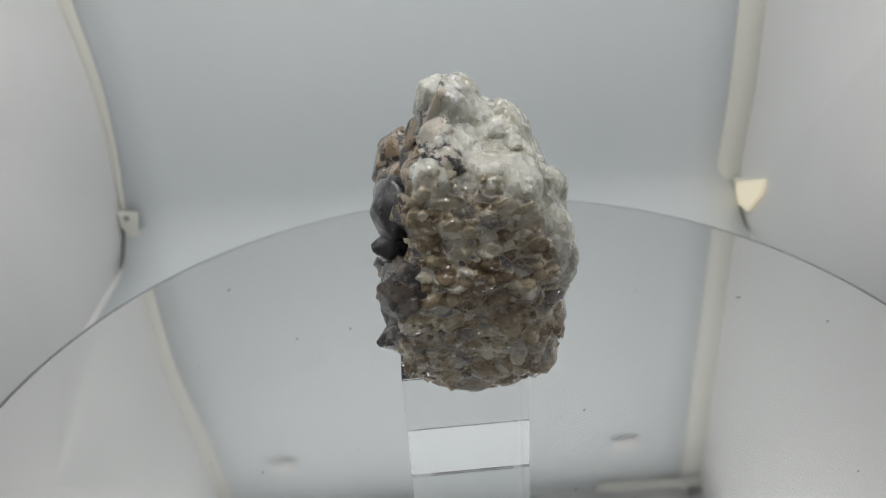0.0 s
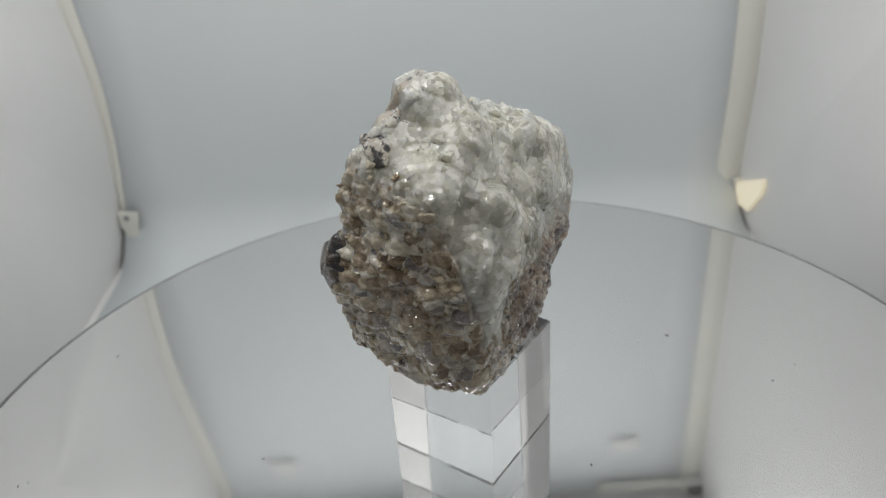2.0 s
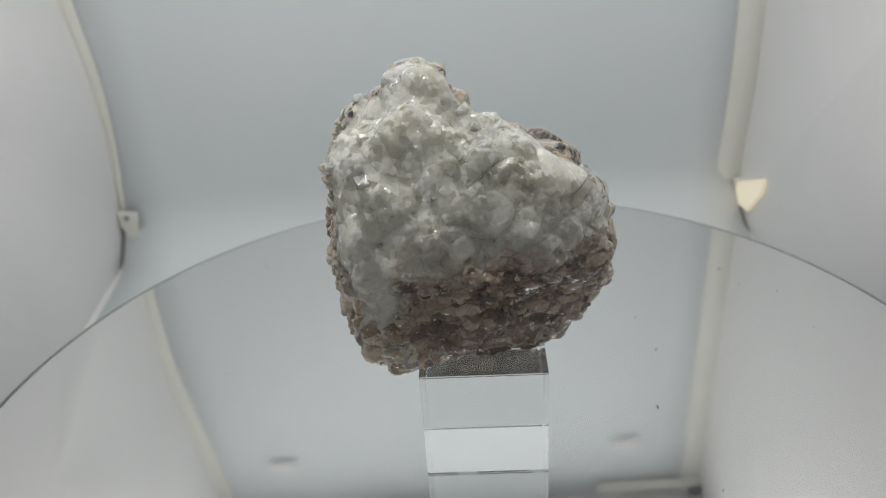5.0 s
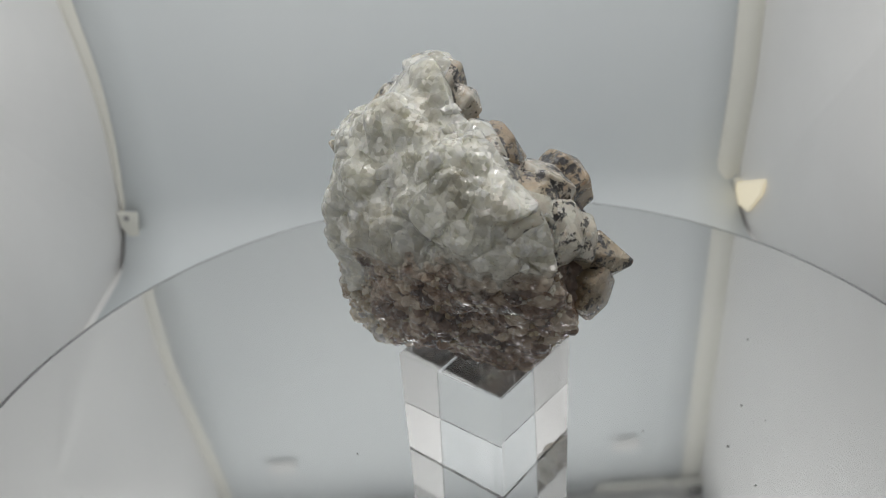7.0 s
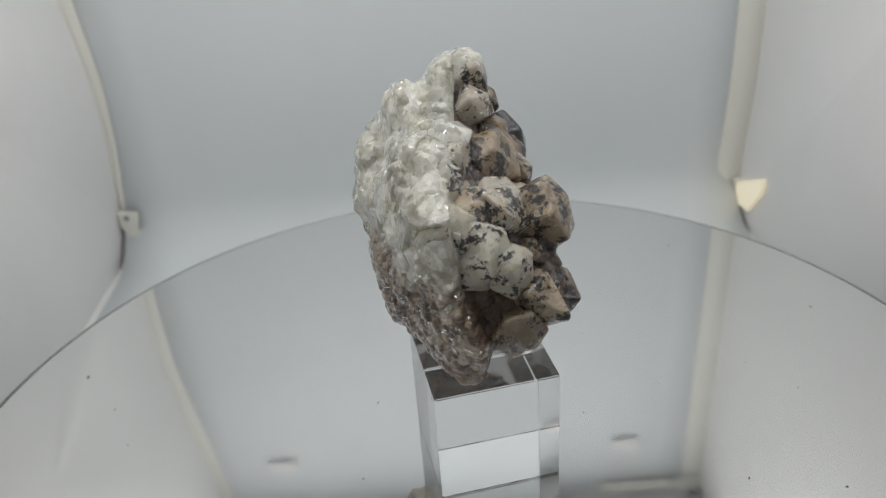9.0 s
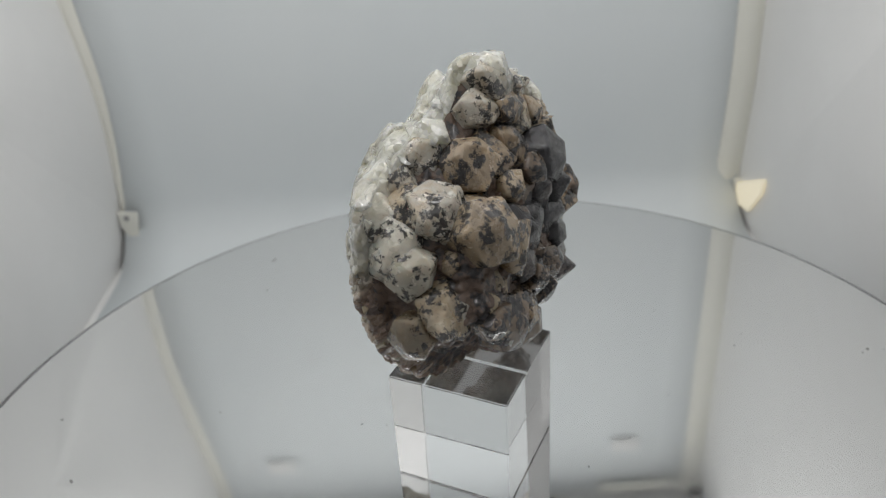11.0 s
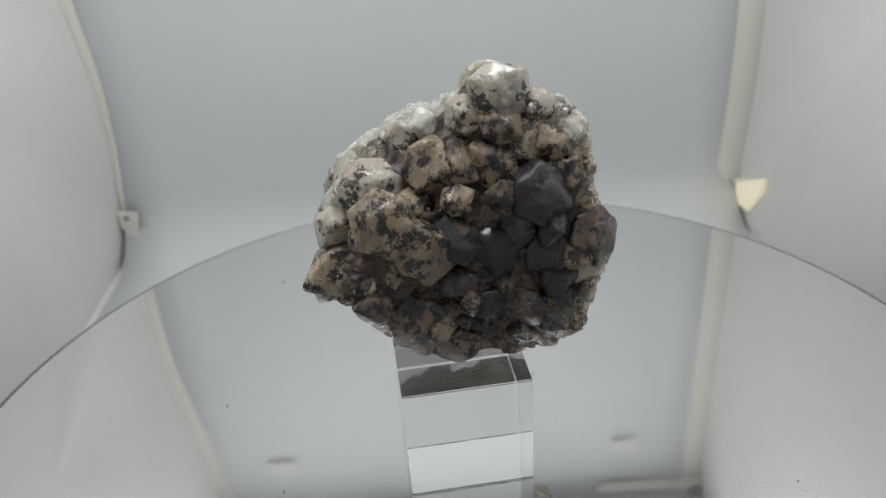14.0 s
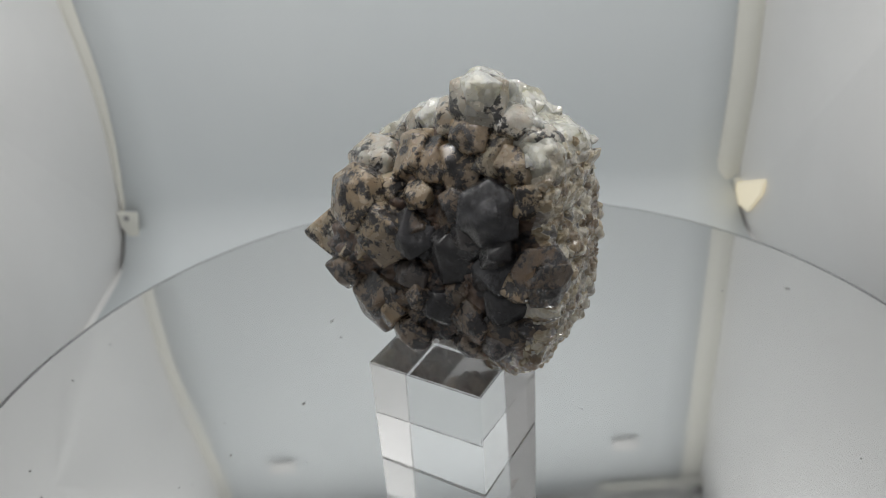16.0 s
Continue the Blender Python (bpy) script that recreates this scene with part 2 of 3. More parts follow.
def seam_strip(name, seam, widths):
    """A soft padded seam up a back corner, slightly bowed."""
    bm = bmesh.new()
    rows = []
    for i in range(61):
        z = FLOOR + (ROOF - FLOOR) * i / 60
        width = float(np.interp(z, *widths))
        rows.append([bm.verts.new(((sway(seam, z) + width * (u - 0.5)) * MM, (BACK - 1.0 - 0.16 * width * math.sin(math.pi * u)) * MM, z * MM)) for u in (0, 0.2, 0.4, 0.6, 0.8, 1.0)])
    for r, s in zip(rows, rows[1:]):
        for i in range(5):
            f = bm.faces.new((r[i], r[i + 1], s[i + 1], s[i]))
            f.smooth = True
    bmesh.ops.recalc_face_normals(bm, faces=bm.faces)
    ob = part(name, bm, SEAM, None)
    return structure(ob, "cream padded fabric seam along the box corner", "trim")


seam_strip("trim", LEFT_SEAM, ((-50, -20, 16, 62, 110, 222), (2.5, 2.5, 4.5, 7.5, 7.5, 9.5)))
seam_strip("trim", RIGHT_SEAM, ((-50, 222), (11.0, 10.5)))
structure(part("trim", box_bm(RIGHT - 62, RIGHT, BACK - 7, BACK - 3, 209, 214.5, 1.5), SEAM, None), "cream padded fabric seam under the box roof", "trim")


def backdrop_tab(x, z):
    ob = part("hanging_tab", box_bm(x - 7, x + 7, BACK - 3.6, BACK - 2.7, z - 4, z + 4, 0.6), PANEL, None)
    return tagged(ob, "small cream fabric tab holding the backdrop sheet", "tab", "backdrop tabs")


backdrop_tab(-96, 182)
backdrop_tab(84, 183)


def corner_patch(outline, x, y, lean, material, label):
    """A small thick patch of the given outline, set over a gap in the box corner."""
    bm = bmesh.new()
    front = [bm.verts.new((u * MM, -0.6 * MM, v * MM)) for u, v in outline]
    rear = [bm.verts.new((u * MM, 0.6 * MM, v * MM)) for u, v in outline]
    count = len(outline)
    bm.faces.new(front)
    bm.faces.new(rear[::-1])
    for i in range(count):
        bm.faces.new((front[i], rear[i], rear[(i + 1) % count], front[(i + 1) % count]))
    bmesh.ops.recalc_face_normals(bm, faces=bm.faces)
    bmesh.ops.bevel(bm, geom=bm.edges[:], offset=0.25 * MM, segments=1, affect="EDGES")
    ob = part("corner_patch", bm, material, None)
    ob.matrix_basis = pose(x * MM, y * MM, 0, 0, 0, lean)
    return tagged(ob, label, "patch", "box corner patches")


corner_patch([(122.8, -30.5), (128.5, -31.5), (130, -43), (129.5, -44.5), (124.6, -41.5)], 0, 180, 0, SEAM, "cream fabric patch over the box corner gap")
corner_patch([(3.2, -34.0), (31.0, -19.5), (30.0, -26.5), (19.5, -39.5), (9.6, -41.5)], 125, BACK, -90, PATCH, "translucent yellow patch, its own glow standing for light through the gap")
corner_patch([(-142, -26), (-133, -27), (-135.5, -40), (-138, -42), (-141.5, -33)], 0, 180, 0, SEAM, "cream triangular fabric patch at the box corner")
bm = bmesh.new()
bmesh.ops.create_cone(bm, cap_ends=True, segments=16, radius1=1.4 * MM, radius2=0.9 * MM, depth=1.2 * MM)
eyelet = part("eyelet", bm, BASE, None)
eyelet.matrix_basis = pose(-138.2 * MM, 179.2 * MM, -29 * MM, 90, 0, 0)
tagged(eyelet, "small grey metal eyelet in the corner patch", "eyelet")
# Plain black block marking the dark spot in the roof corner.
tagged(part("corner_tab", box_bm(RIGHT - 12, RIGHT - 5, BACK - 9, BACK - 4, 213, 219, 0.8), DARK, None), "small black piece near the roof corner", "tab")

# ---- the turntable and the cube ----
def lathe_bm(profile, steps=160):
    bm = bmesh.new()
    rings = [[bm.verts.new((r * MM * math.cos(2 * math.pi * i / steps), r * MM * math.sin(2 * math.pi * i / steps), z * MM)) for i in range(steps)] for r, z in profile]
    for a, b in zip(rings, rings[1:]):
        for i in range(steps):
            bm.faces.new((a[i], a[(i + 1) % steps], b[(i + 1) % steps], b[i]))
    bm.faces.new(rings[0][::-1])
    bm.faces.new(rings[-1])
    bmesh.ops.recalc_face_normals(bm, faces=bm.faces)
    return bm


tagged(part("turntable_base", lathe_bm([(50, FLOOR + 1.3), (50, -20), (46, -9), (24, -8), (24, -3.1)], 96), BASE, None), "round grey motor base under the mirror disc", "turntable base")
mirror_disc = tagged(new("mirror_disc"), "round silvered mirror disc with a ground edge", "turntable")
part("mirror_face", lathe_bm([(116.9, -1.0), (116.9, 0.0)]), MIRROR, mirror_disc)
part("disc_rim", lathe_bm([(118.3, -3.0), (118.9, -2.6), (118.9, -0.8), (116.92, -0.01)]), EDGE, mirror_disc, "grey ground rim")


def disc_dust(count):
    """Flecks of dust and lint lying on the mirror."""
    rng = random.Random(12)
    bm = bmesh.new()
    for _ in range(count):
        a, far = rng.uniform(0, 6.283), 112 * math.sqrt(rng.uniform(0.03, 1))
        size = rng.choice((0.08, 0.1, 0.14, 0.2, 0.32))
        place = Matrix.Translation((far * math.cos(a) * MM, far * math.sin(a) * MM, 0.1 * MM)) @ Euler((0, 0, rng.uniform(0, 6.3))).to_matrix().to_4x4() @ Matrix.Diagonal((size * rng.uniform(1, 3) * MM, size * MM, 0.12 * MM, 1))
        bmesh.ops.create_icosphere(bm, subdivisions=1, radius=1.0, matrix=place)
    ob = part("dust", bm, BASE, mirror_disc, "grey dust flecks on the mirror")
    return tagged(ob, kind="stuff")


disc_dust(60)

display_cube = tagged(new("display_cube"), "clear polished acrylic block standing on the mirror disc", "display block")
CX, CY = -1.73, 2.70
block = part("acrylic_block", box_bm(CX - 12.5, CX + 12.5, CY - 12.7, CY + 12.7, 0.15, 25.9, 0.25), ACRYLIC, display_cube)
block.visible_shadow = False


# ---- the mineral specimen ----
specimen = tagged(new("mineral_specimen"), "quartz cluster with milky top, brown broken base and speckled crystals", "mineral specimen")
HEART = Vector((0, 0, 52))
RINGS = {-60: (26.8, 25.9, 27.9, 28.1, 26.9, 27.3, 26.4, 27.1, 29.0, 29.1, 30.2, 29.4),
         -35: (21.2, 25.4, 27.8, 28.4, 26.2, 25.5, 25.1, 28.0, 28.4, 28.9, 29.7, 26.1),
         -12: (18.6, 20.7, 27.2, 31.1, 31.1, 26.0, 21.2, 24.4, 27.6, 25.4, 26.2, 24.9),
         12: (18.7, 25.2, 27.7, 30.9, 28.2, 21.1, 20.5, 27.4, 27.3, 27.5, 26.9, 22.3),
         35: (22.6, 23.6, 27.5, 27.9, 26.6, 24.6, 22.1, 26.7, 30.4, 31.1, 31.5, 28.8),
         60: (27.8, 26.8, 26.1, 26.1, 26.7, 29.1, 31.5, 33.3, 33.8, 33.0, 31.2, 29.8)}
# broad hollows, small dents and knobs: heading, tilt, breadth, depth or height
HOLLOWS = ((176, 14, 0.55, -5.7), (0, 4, 0.55, -2.7), (116, 65, 0.36, -3.0), (-156, -73, 0.55, -0.3), (-81, 20, 0.36, -3.0), (43, -29, 0.24, -2.8),
           (-156, -17, 0.16, -3.0), (108, -43, 0.16, -3.3), (-3, 61, 0.16, -1.1), (-158, -59, 0.16, -3.9), (-89, -36, 0.16, -2.2), (-40, -7, 0.16, -2.0),
           (58, 9, 0.16, -1.6), (162, -27, 0.16, -1.5), (24, -69, 0.16, -1.7), (-129, -10, 0.16, -1.3), (-165, -35, 0.16, -1.2), (-14, 44, 0.16, -1.2),
           (22, -13, 0.16, -1.1))
DENTS = ((104, 7, -3.4), (-21, -70, -4.2), (136, 45, -2.5), (143, -14, -3.0), (77, 42, -3.1), (-78, 58, -2.3), (-138, 59, -2.1), (-127, 22, -2.1), (120, 46, -2.7),
         (175, 72, -2.2), (-6, 77, -2.3), (168, -2, -1.5), (153, 36, -1.6), (-18, 14, -1.8), (92, 0, -1.4), (155, -6, -1.3), (14, 50, -1.3))
KNOBS = ((146, 16, 2.4), (-145, 33, 2.4), (126, 29, 2.5), (174, 20, 1.1), (-72, 38, 2.6), (85, 70, 2.0), (-81, 85, 2.7), (-49, 15, 1.6), (-105, 47, 1.5),
         (-121, 8, 1.9), (161, 15, 2.1), (137, 0, 1.3))
SWELLS = [*HOLLOWS, *((a, e, 0.11, h) for a, e, h in DENTS), *((a, e, 0.11, h) for a, e, h in KNOBS), (146, 16, 0.16, 0.6)]
SWELL_N = np.array([(math.cos(radians(a)) * math.cos(radians(e)), math.sin(radians(a)) * math.cos(radians(e)), math.sin(radians(e))) for a, e, _, _ in SWELLS])
SWELL_W, SWELL_H = np.array([w for _, _, w, _ in SWELLS]), np.array([h for _, _, _, h in SWELLS])
CUTS = [((0, 0, 1), 33.3), ((0, 0, -1), 26.0)]
for row, (tilt, reach) in enumerate(RINGS.items()):
    for k, far in enumerate(reach):
        a, e = radians(30 * k + 15 * (row % 2)), radians(tilt)
        CUTS.append(((math.cos(a) * math.cos(e), math.sin(a) * math.cos(e), math.sin(e)), far))
CUT_N, CUT_D = np.array([c[0] for c in CUTS]), np.array([c[1] for c in CUTS])


def crystal_share(x, y, z):
    """How far a place belongs to the side that carries the crystals, 0 to 1."""
    edge = 1.5 + np.where(y > 0, 0.22, 0.55) * y - 4.0 * np.clip((55 - z) / 10, 0, 1)
    return np.clip((edge - x) / 3.0 + 0.2, 0, 1)


def white_height(x, y):
    """Height above which the broken sides turn to milky quartz."""
    a = np.degrees(np.arctan2(y, x))
    return np.interp(a, (-180, -100, -80, -62, -50, -42, -30, 0, 60, 90, 120, 180), (73, 73, 71, 65, 47, 42, 52, 53, 55, 57, 60, 73))


def ways_evenly(count, seed):
    rng = np.random.RandomState(seed)
    v = rng.normal(size=(count, 3))
    return v / np.linalg.norm(v, axis=1)[:, None]


def reach_of(ways):
    """Distance from the heart to the surface, with the edges a little rounded."""
    facing = ways @ CUT_N.T
    reach = np.where(facing > 0.02, CUT_D / np.maximum(facing, 0.02), 1e4)
    body = (reach ** -80).sum(axis=1) ** (-1 / 80)
    for way, width, height in zip(SWELL_N, SWELL_W, SWELL_H):
        body += height * np.exp((ways @ way - 1) / width ** 2)
    return body


def grains_over(points, spots, lean, lift, curve):
    """The upper envelope of tilted, slightly domed grains: the height and the grain at each point."""
    slope = lean + 2 * curve * spots
    start = lift - (lean * spots).sum(axis=1) - curve * (spots ** 2).sum(axis=1)
    best, height = np.empty(len(points), int), np.empty(len(points))
    flat, slope, start = points.astype(np.float32), slope.T.astype(np.float32), start.astype(np.float32)
    for i in range(0, len(points), 4000):
        value = flat[i:i + 4000] @ slope + start
        best[i:i + 4000] = value.argmax(axis=1)
        height[i:i + 4000] = value.max(axis=1)
    return height - curve * (points ** 2).sum(axis=1), best


def stone_skin():
    """The stone's surface broken into tilted grain facets, coarse and fine, parted by kind of rock."""
    bm = bmesh.new()
    bmesh.ops.create_icosphere(bm, subdivisions=8, radius=1.0)
    bm.verts.index_update()
    ways = np.array([v.co for v in bm.verts])
    ways /= np.linalg.norm(ways, axis=1)[:, None]
    sides = np.array([[v.index for v in f.verts] for f in bm.faces])
    bm.free()
    heart = np.array(HEART)
    base = ways * reach_of(ways)[:, None]
    place = base + heart
    share = crystal_share(place[:, 0], place[:, 1], place[:, 2])
    wobble = np.array([noise.noise(Vector(p) * 0.15) for p in place])
    ragged = np.array([noise.noise(Vector(p) * 0.45) for p in place])
    over = place[:, 2] - white_height(place[:, 0], place[:, 1]) - 5.0 * wobble - 3.5 * ragged
    white = np.clip(over / 3.0 + 0.5, 0, 1)
    milky = np.clip(over / 16 + 0.5, 0, 1)
    squeeze = np.array((1.0, 1.0, 1.5))
    rng = np.random.RandomState(4)
    rise = 0.6 - 4.2 * share
    grain = np.zeros(len(ways))
    for count, tilt, kind in ((260, 0.50, "white"), (900, 0.60, "white"), (2400, 0.40, "white"), (1300, 0.34, "brown"), (4200, 0.46, "brown"), (6000, 0.40, "all")):
        seeds = ways_evenly(count, count)
        stretch = squeeze if kind == "brown" else np.ones(3)
        spots = seeds * reach_of(seeds)[:, None] * stretch
        space = math.sqrt(8500 / count)
        lean = rng.normal(size=(count, 3)) * tilt
        lift = rng.uniform(-0.13, 0.13, count) * space
        height, which = grains_over(base * stretch, spots, lean, lift, 0.40 / space)
        flat = 0.40 if kind == "white" else 0.24
        height += flat / space * ((base * stretch - spots[which]) ** 2).sum(axis=1).clip(0, space ** 2)
        weight = white if kind == "white" else (1 - white) if kind == "brown" else 0.2 + 0.8 * (1 - white)
        rise += (height - height.mean()).clip(-0.3 * space, 0.3 * space) * weight * {260: 0.40, 900: 0.66, 2400: 0.45, 1300: 0.55, 4200: 0.85, 6000: 0.7}[count]
        tone = rng.uniform(0, 1, count)[which]
        grain += tone * {260: 0.40, 900: 0.38, 2400: 0.22, 1300: 0.3, 4200: 0.7, 6000: 0.0}[count] * weight
    place = place + ways * rise[:, None]
    place[:, 2] = np.maximum(place[:, 2], 26.05)
    middle = place[sides].mean(axis=1)
    kind = np.where(share[sides].mean(axis=1) > 0.55, 0, np.where(white[sides].mean(axis=1) > 0.5, 1, 0))
    turn = np.degrees(np.arctan2(middle[:, 1], middle[:, 0]))
    rest = (kind == 0) & (share[sides].mean(axis=1) <= 0.55)
    kind = np.where(rest & (turn > -125) & (turn < -32), 2, np.where(rest, 3, kind))
    for k, (name, material, label) in enumerate((("crystal_crust", CRUST, "brown crust between the crystals"),
                                                 ("milky_quartz", WHITE, "milky white broken quartz"),
                                                 ("olive_matrix", OLIVE, "olive-brown glittering granular quartz"),
                                                 ("purple_matrix", PURPLE, "purplish-brown granular quartz"))):
        chosen = sides[kind == k]
        used, back = np.unique(chosen, return_inverse=True)
        mesh = bpy.data.meshes.new(name)
        mesh.from_pydata((place[used] * MM).tolist(), [], back.reshape(-1, 3).tolist())
        layer = mesh.attributes.new("grain", "FLOAT", "POINT")
        layer.data.foreach_set("value", grain[used].astype(np.float32))
        layer = mesh.attributes.new("milky", "FLOAT", "POINT")
        layer.data.foreach_set("value", milky[used].astype(np.float32))
        mesh.update()
        if material is CRUST:
            mesh.shade_smooth()
        mesh.materials.append(material)
        ob = new(name, mesh)
        ob.parent = specimen
        tagged(ob, label)


stone_skin()


def stone_core():
    """The cloudy inside that shows through the clearer skin."""
    bm = bmesh.new()
    bmesh.ops.create_icosphere(bm, subdivisions=5, radius=1.0)
    ways = np.array([v.co.normalized() for v in bm.verts])
    for v, way, reach in zip(bm.verts, ways, reach_of(ways)):
        p = HEART + Vector(way) * float(reach - 3.6 - 6.0 * crystal_share(way[0] * reach, way[1] * reach, way[2] * reach + 52))
        v.co = (p + Vector(way) * 0.8 * noise.noise(p * 0.3)) * MM
    part("stone_core", bm, CLOUDY, specimen, "cloudy white quartz inside")


stone_core()


def surface(way, inset):
    """The place and the outward normal where a line from the heart of the stone leaves it."""
    side = way.orthogonal().normalized()
    rise = way.cross(side)
    ways = np.array([(way + d).normalized() for d in (side * 0.12, rise * 0.12, side * -0.12, rise * -0.12)] + [way])
    a, b, c, d, p = (Vector(w) * float(r) for w, r in zip(ways, reach_of(ways)))
    normal = (a - c).cross(b - d).normalized()
    if normal.dot(way) < 0:
        normal.negate()
    return HEART + p - normal * inset, normal


def splinter_shapes(count, seed):
    rng = random.Random(seed)
    shapes = []
    for _ in range(count):
        bm = bmesh.new()
        for _ in range(13):
            bm.verts.new(Vector((rng.gauss(0, 1), rng.gauss(0, 1), rng.gauss(0, 1))).normalized() * rng.uniform(0.75, 1.15))
        bmesh.ops.convex_hull(bm, input=bm.verts)
        bmesh.ops.delete(bm, geom=[v for v in bm.verts if not v.link_faces], context="VERTS")
        bm.verts.index_update()
        shapes.append(([v.co.copy() for v in bm.verts], [tuple(v.index for v in f.verts) for f in bm.faces]))
        bm.free()
    return shapes


SPLINTERS = splinter_shapes(20, 5)


def splinters(name, milky_side, count, size, inset, material, label, seed):
    """Sharp broken grains standing a little proud of the skin."""
    rng = random.Random(seed)
    verts, faces, tones = [], [], []
    for _ in range(count * 5):
        if len(tones) >= count:
            break
        way = Vector((rng.gauss(0, 1), rng.gauss(0, 1), rng.gauss(0, 1))).normalized()
        p, normal = surface(way, inset)
        over = p.z - float(white_height(p.x, p.y)) + rng.uniform(-3, 3)
        if crystal_share(p.x, p.y, p.z) > 0.3 or (over > 0) != milky_side or p.z < 30:
            continue
        r = rng.uniform(*size)
        turn = normal.to_track_quat("Z", "Y").to_matrix() @ Euler((rng.gauss(0, 0.6), rng.gauss(0, 0.6), rng.uniform(0, 6.28))).to_matrix()
        shape, sides = SPLINTERS[rng.randrange(len(SPLINTERS))]
        stretch = Vector((rng.uniform(0.9, 1.4), rng.uniform(0.75, 1.1), rng.uniform(0.75, 1.05))) * r
        start = len(verts)
        verts += [(p + turn @ Vector((c.x * stretch.x, c.y * stretch.y, c.z * stretch.z))) * MM for c in shape]
        faces += [tuple(i + start for i in f) for f in sides]
        tones.append((len(shape), rng.uniform(0.2, 0.85)))
    ob = link_mesh(name, verts, faces, material, specimen, label)
    for key, fixed in (("grain", None), ("milky", 0.9 if milky_side else 0.1)):
        layer = ob.data.attributes.new(key, "FLOAT", "POINT")
        layer.data.foreach_set("value", [tone if fixed is None else fixed for number, tone in tones for _ in range(number)])
    return tagged(ob, kind="stuff")


splinters("milky_splinter", True, 50, (0.8, 1.8), 0.6, WHITE, "sharp milky quartz splinters", 21)
splinters("brown_splinter", False, 1000, (0.35, 0.95), 0.1, OLIVE, "glittering brown quartz splinters", 22)


def crystal(material, x, y, z, r, az, el, seed=0, out=0.4, flat=1.0, point=0.0):
    """A stubby, worn six-sided quartz point, its root sunk in the stone and its tip at the stone's outline."""
    rng = random.Random(seed * 7 + int(x * 10) + 31 * int(y * 10))
    worn = material in (BEIGE, PALE, HONEY, CREAM, DUSK)
    sides = [0.78 + 0.42 * rng.random() for _ in range(6)]
    twist = rng.uniform(0, 1)
    peak = ((0.52 if worn else 0.62) + point) * r
    spread = 0.38 * (1 - 0.8 * point)
    top = out - peak
    base = min(top - 0.9 * r, -4.5)
    rings = []
    for h, k in ((base, 0.9), (top, 1.0), (top + 0.1 * r, 0.93)):
        rings.append([Vector((math.cos(twist + i * math.pi / 3) * r * k * s, math.sin(twist + i * math.pi / 3) * r * k * s * flat,
                              h + (rng.uniform(-0.25, 0.2) * r if k > 0.92 else 0))) for i, s in enumerate(sides)])
    tips = [Vector((rng.uniform(-spread, spread) * r, rng.uniform(-spread, spread) * r, out - rng.uniform(0, 0.14) * r)) for _ in range(3 if worn else 2)]
    bm = bmesh.new()
    for v in sum(rings, []) + tips:
        bm.verts.new(v)
    bmesh.ops.convex_hull(bm, input=bm.verts)
    bmesh.ops.delete(bm, geom=[v for v in bm.verts if not v.link_faces], context="VERTS")
    bmesh.ops.triangulate(bm, faces=bm.faces[:])
    for _ in range(4 if r > 4 else 3):
        bmesh.ops.subdivide_edges(bm, edges=[d for d in bm.edges if d.calc_length() > 0.16 * r], cuts=1)
        bmesh.ops.triangulate(bm, faces=[f for f in bm.faces if len(f.verts) > 3])
    for _ in range(1):
        bmesh.ops.smooth_vert(bm, verts=bm.verts[:], factor=0.5, use_axis_x=True, use_axis_y=True, use_axis_z=True)
    shift = Vector((x, y, z)) * 3.1
    for v in bm.verts:
        q = v.co * (1.3 / r) + shift
        pits = abs(noise.noise(v.co * 0.9 + shift))
        v.co += v.co.normalized() * ((0.035 if worn else 0.02) * r * noise.noise(q) + (0.025 if worn else 0.015) * r * noise.noise(q * 3.1) - (0.35 if worn else 0.08) * max(0.0, 0.16 - pits))
    for f in bm.faces:
        f.smooth = True
    a, e = radians(az), radians(el)
    way = Vector((math.cos(a) * math.cos(e), math.sin(a) * math.cos(e), math.sin(e)))
    turn = way.to_track_quat("Z", "Y").to_matrix().to_4x4()
    for v in bm.verts:
        q = turn @ v.co + Vector((x, y, z))
        q.z = max(q.z, 26.05)
        v.co = q * MM
    ob = part("crystal", bm, material, specimen)
    if material is WHITE:
        for key, value in (("grain", rng.uniform(0.35, 0.62)), ("milky", 0.9)):
            layer = ob.data.attributes.new(key, "FLOAT", "POINT")
            layer.data.foreach_set("value", [value] * len(ob.data.vertices))
    return ob


crystal(PALE, -5.3, -14.2, 79.7, 3.8, -151, 45, 201)
crystal(PALE, -3.8, -19.9, 76.6, 3.9, -100, 40, 202)
crystal(BEIGE, -8.6, -10.7, 74.1, 4.5, 173, 30, 203)
crystal(BEIGE, -9.7, -16.1, 73.0, 3.8, -164, 32, 204)
crystal(BEIGE, -9.9, -21.1, 66.8, 4.5, -128, 12, 205)
crystal(SMOKY, -16.6, -13.2, 65.6, 6.4, -162, 8, 206, 0.0)
crystal(BEIGE, -5.4, 7.8, 72.3, 5.8, 130, 49, 207)
crystal(BEIGE, -9.0, 1.5, 70.9, 5.2, 174, 42, 208)
crystal(BEIGE, -10.2, -4.9, 70.9, 4.7, -176, 34, 209)
crystal(PALE, -5.1, 17.0, 68.0, 5.9, 153, 53, 210)
crystal(BEIGE, -15.3, 16.0, 64.5, 7.2, 160, 26, 211, 0.0)
crystal(BEIGE, -17.0, 9.6, 56.6, 5.7, 174, 4, 212)
crystal(BEIGE, -10.5, 31.0, 50.3, 5.2, 118, -2, 213, 0.0, 1.0, 0.9)
crystal(SMOKY, -15.4, 3.1, 59.0, 4.9, 179, 25, 214)
crystal(SMOKY, -14.7, -4.2, 55.6, 5.8, 178, 11, 215)
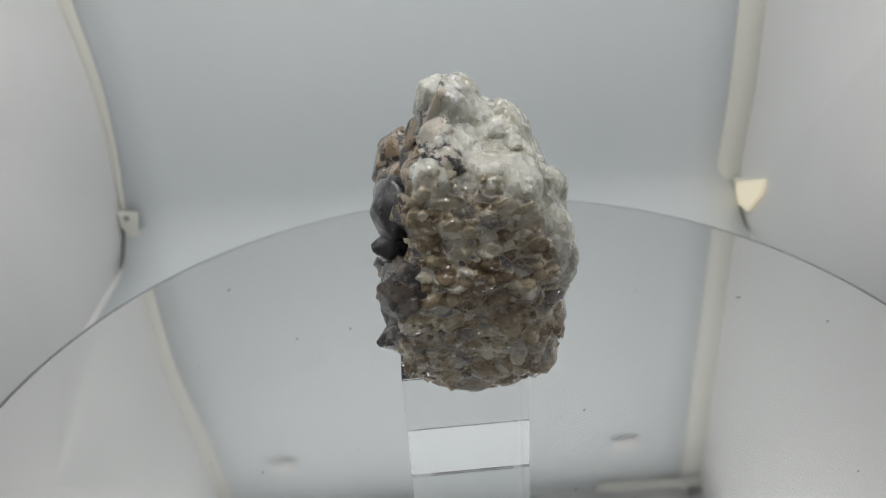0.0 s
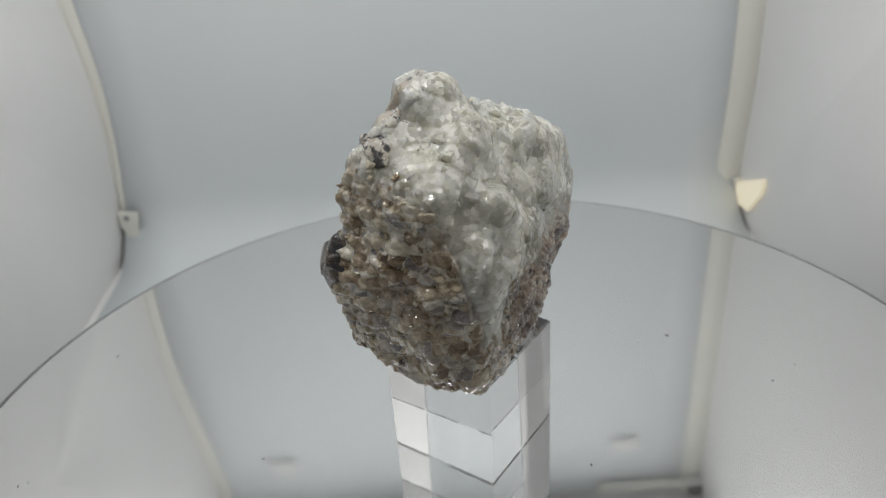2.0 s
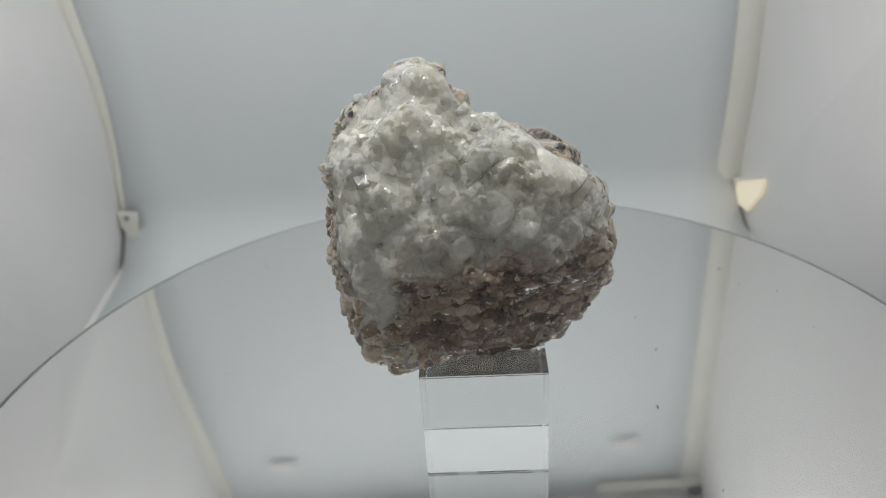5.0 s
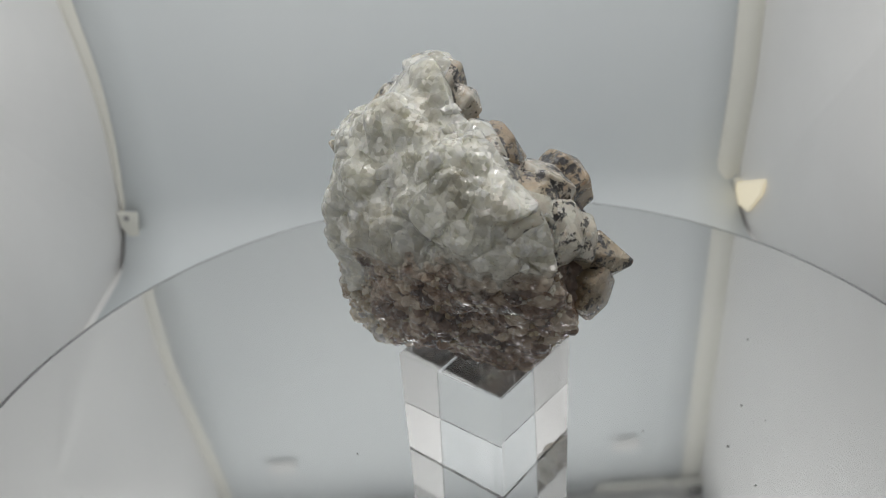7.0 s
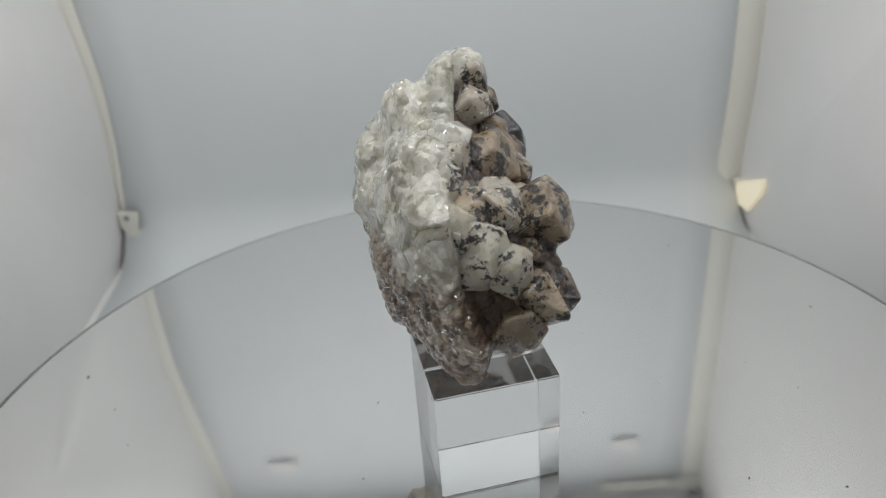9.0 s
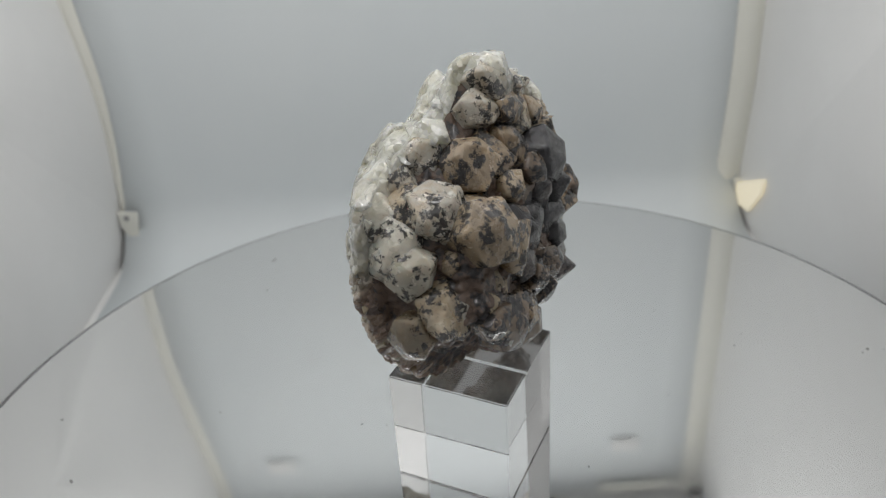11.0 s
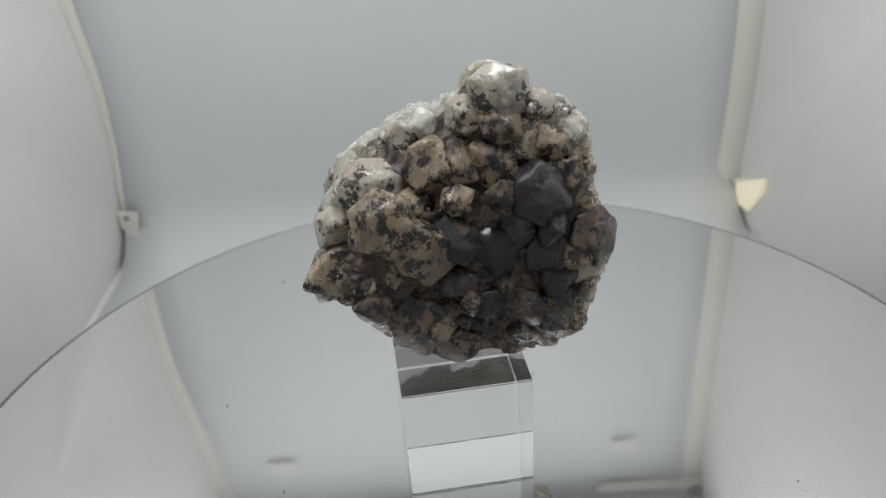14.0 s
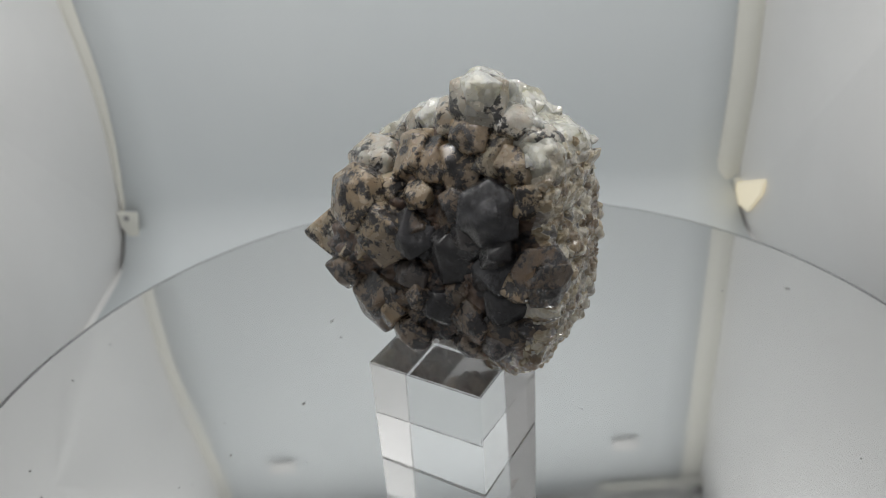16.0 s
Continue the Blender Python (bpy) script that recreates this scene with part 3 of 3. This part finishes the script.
crystal(DUSK, -14.1, -5.5, 65.2, 3.4, 166, 18, 216)
crystal(SMOKY, -15.4, -13.5, 53.1, 6.3, -176, 8, 217)
crystal(DUSK, -14.4, -22.4, 56.7, 4.9, -156, 25, 218)
crystal(DUSK, -17.1, 11.0, 41.9, 6.0, 178, 4, 219)
crystal(DUSK, -16.7, 3.7, 36.2, 4.7, -179, -7, 220)
crystal(SMOKY, -16.2, -2.6, 43.9, 4.5, -170, 1, 221)
crystal(DUSK, -16.3, -9.2, 43.2, 4.5, 175, 6, 222)
crystal(DUSK, -15.2, -15.9, 39.2, 6.2, -157, -8, 223)
crystal(SMOKY, -15.0, -16.6, 46.4, 4.9, -158, -2, 224)
crystal(DUSK, -12.6, -21.4, 42.9, 3.7, -136, -5, 225)
crystal(SMOKY, -15.5, 3.5, 49.8, 3.8, 174, 17, 226)
crystal(DUSK, -16.1, 18.8, 46.3, 3.9, 172, -9, 227)
crystal(DUSK, -14.8, -8.1, 35.7, 3.5, 175, -40, 228)
crystal(BEIGE, -8.9, 10.6, 65.2, 4.0, 173, 58, 229)
crystal(SMOKY, -14.9, -8.0, 59.8, 3.6, 177, -5, 230)
crystal(BEIGE, -12.4, 2.8, 65.6, 3.5, 171, 23, 231)
crystal(DUSK, -16.1, 5.9, 43.5, 4.1, -173, 1, 232)
crystal(CREAM, 3.9, 25.7, 60.7, 7.0, 74, 17, 233)
crystal(HONEY, -2.6, 29.7, 46.8, 4.7, 87, 0, 234)
crystal(WHITE, 2.2, 7.4, 76.3, 3.7, 81, 63, 235)
crystal(CREAM, -2.6, 26.9, 58.6, 4.7, 102, 8, 236)
crystal(BEIGE, -16.7, -20.2, 51.9, 3.8, -152, -4, 240, 0.0, 1.0, 0.5)
crystal(SMOKY, -18.0, -15.2, 38.6, 3.6, -165, -10, 242, 0.0, 1.0, 0.5)
crystal(SMOKY, -17.0, -14.5, 58.5, 3.4, -170, 10, 246, 0.0, 1.0, 0.4)
crystal(WHITE, -1.6, -6.8, 85.6, 5.4, 10, 70, 247, 0.0)
crystal(PALE, -7.0, -6.4, 82.4, 5.8, 178, 28, 253, 0.0)
crystal(PALE, -5.6, -0.6, 78.8, 4.6, 162, 40, 200)
crystal(BEIGE, -8.6, -6.0, 76.6, 4.2, 178, 30, 254)
crystal(CREAM, 8.4, 22.4, 65.8, 5.0, 68, 34, 249, 0.0)
crystal(PALE, 3.4, 12.2, 73.2, 6.0, 110, 42, 250, 0.4)
crystal(PALE, 5.6, 16.0, 69.4, 4.2, 92, 40, 251, 0.4)
crystal(BEIGE, 0.0, 19.5, 68.4, 4.4, 110, 50, 252, 0.0)
crystal(DUSK, -14.2, -25.1, 53.8, 4.8, -130, 0, 243, 0.0)


def crust_crystals(count, seed):
    """Small points that fill the gaps between the large ones."""
    rng = random.Random(seed)
    for i in range(count * 9):
        if count <= 0:
            break
        way = Vector((rng.gauss(-1.2, 0.8), rng.gauss(0, 1.1), rng.gauss(0, 0.9))).normalized()
        p, normal = surface(way, 3.0)
        if crystal_share(p.x, p.y, p.z) < 0.8 or p.z < 29:
            continue
        count -= 1
        dark = p.z < 62 and p.y < 8
        material = rng.choice((SMOKY, SMOKY, DUSK) if dark else (BEIGE, BEIGE, PALE))
        aim = (normal + Vector((rng.gauss(0, 0.5), rng.gauss(0, 0.5), rng.gauss(0, 0.5)))).normalized()
        crystal(material, p.x, p.y, p.z, rng.uniform(1.8, 3.4), math.degrees(math.atan2(aim.y, aim.x)), math.degrees(math.asin(aim.z)), i, rng.uniform(-0.6, 0.5))


crust_crystals(80, 8)


def motions():
    steps = [(i / 10, pose(0, 0, 0, 0, 0, 1.85 - 18.988 * i / 10)) for i in range(161)]
    walk(mirror_disc, steps)
    walk(display_cube, steps)
    walk(specimen, steps)


motions()
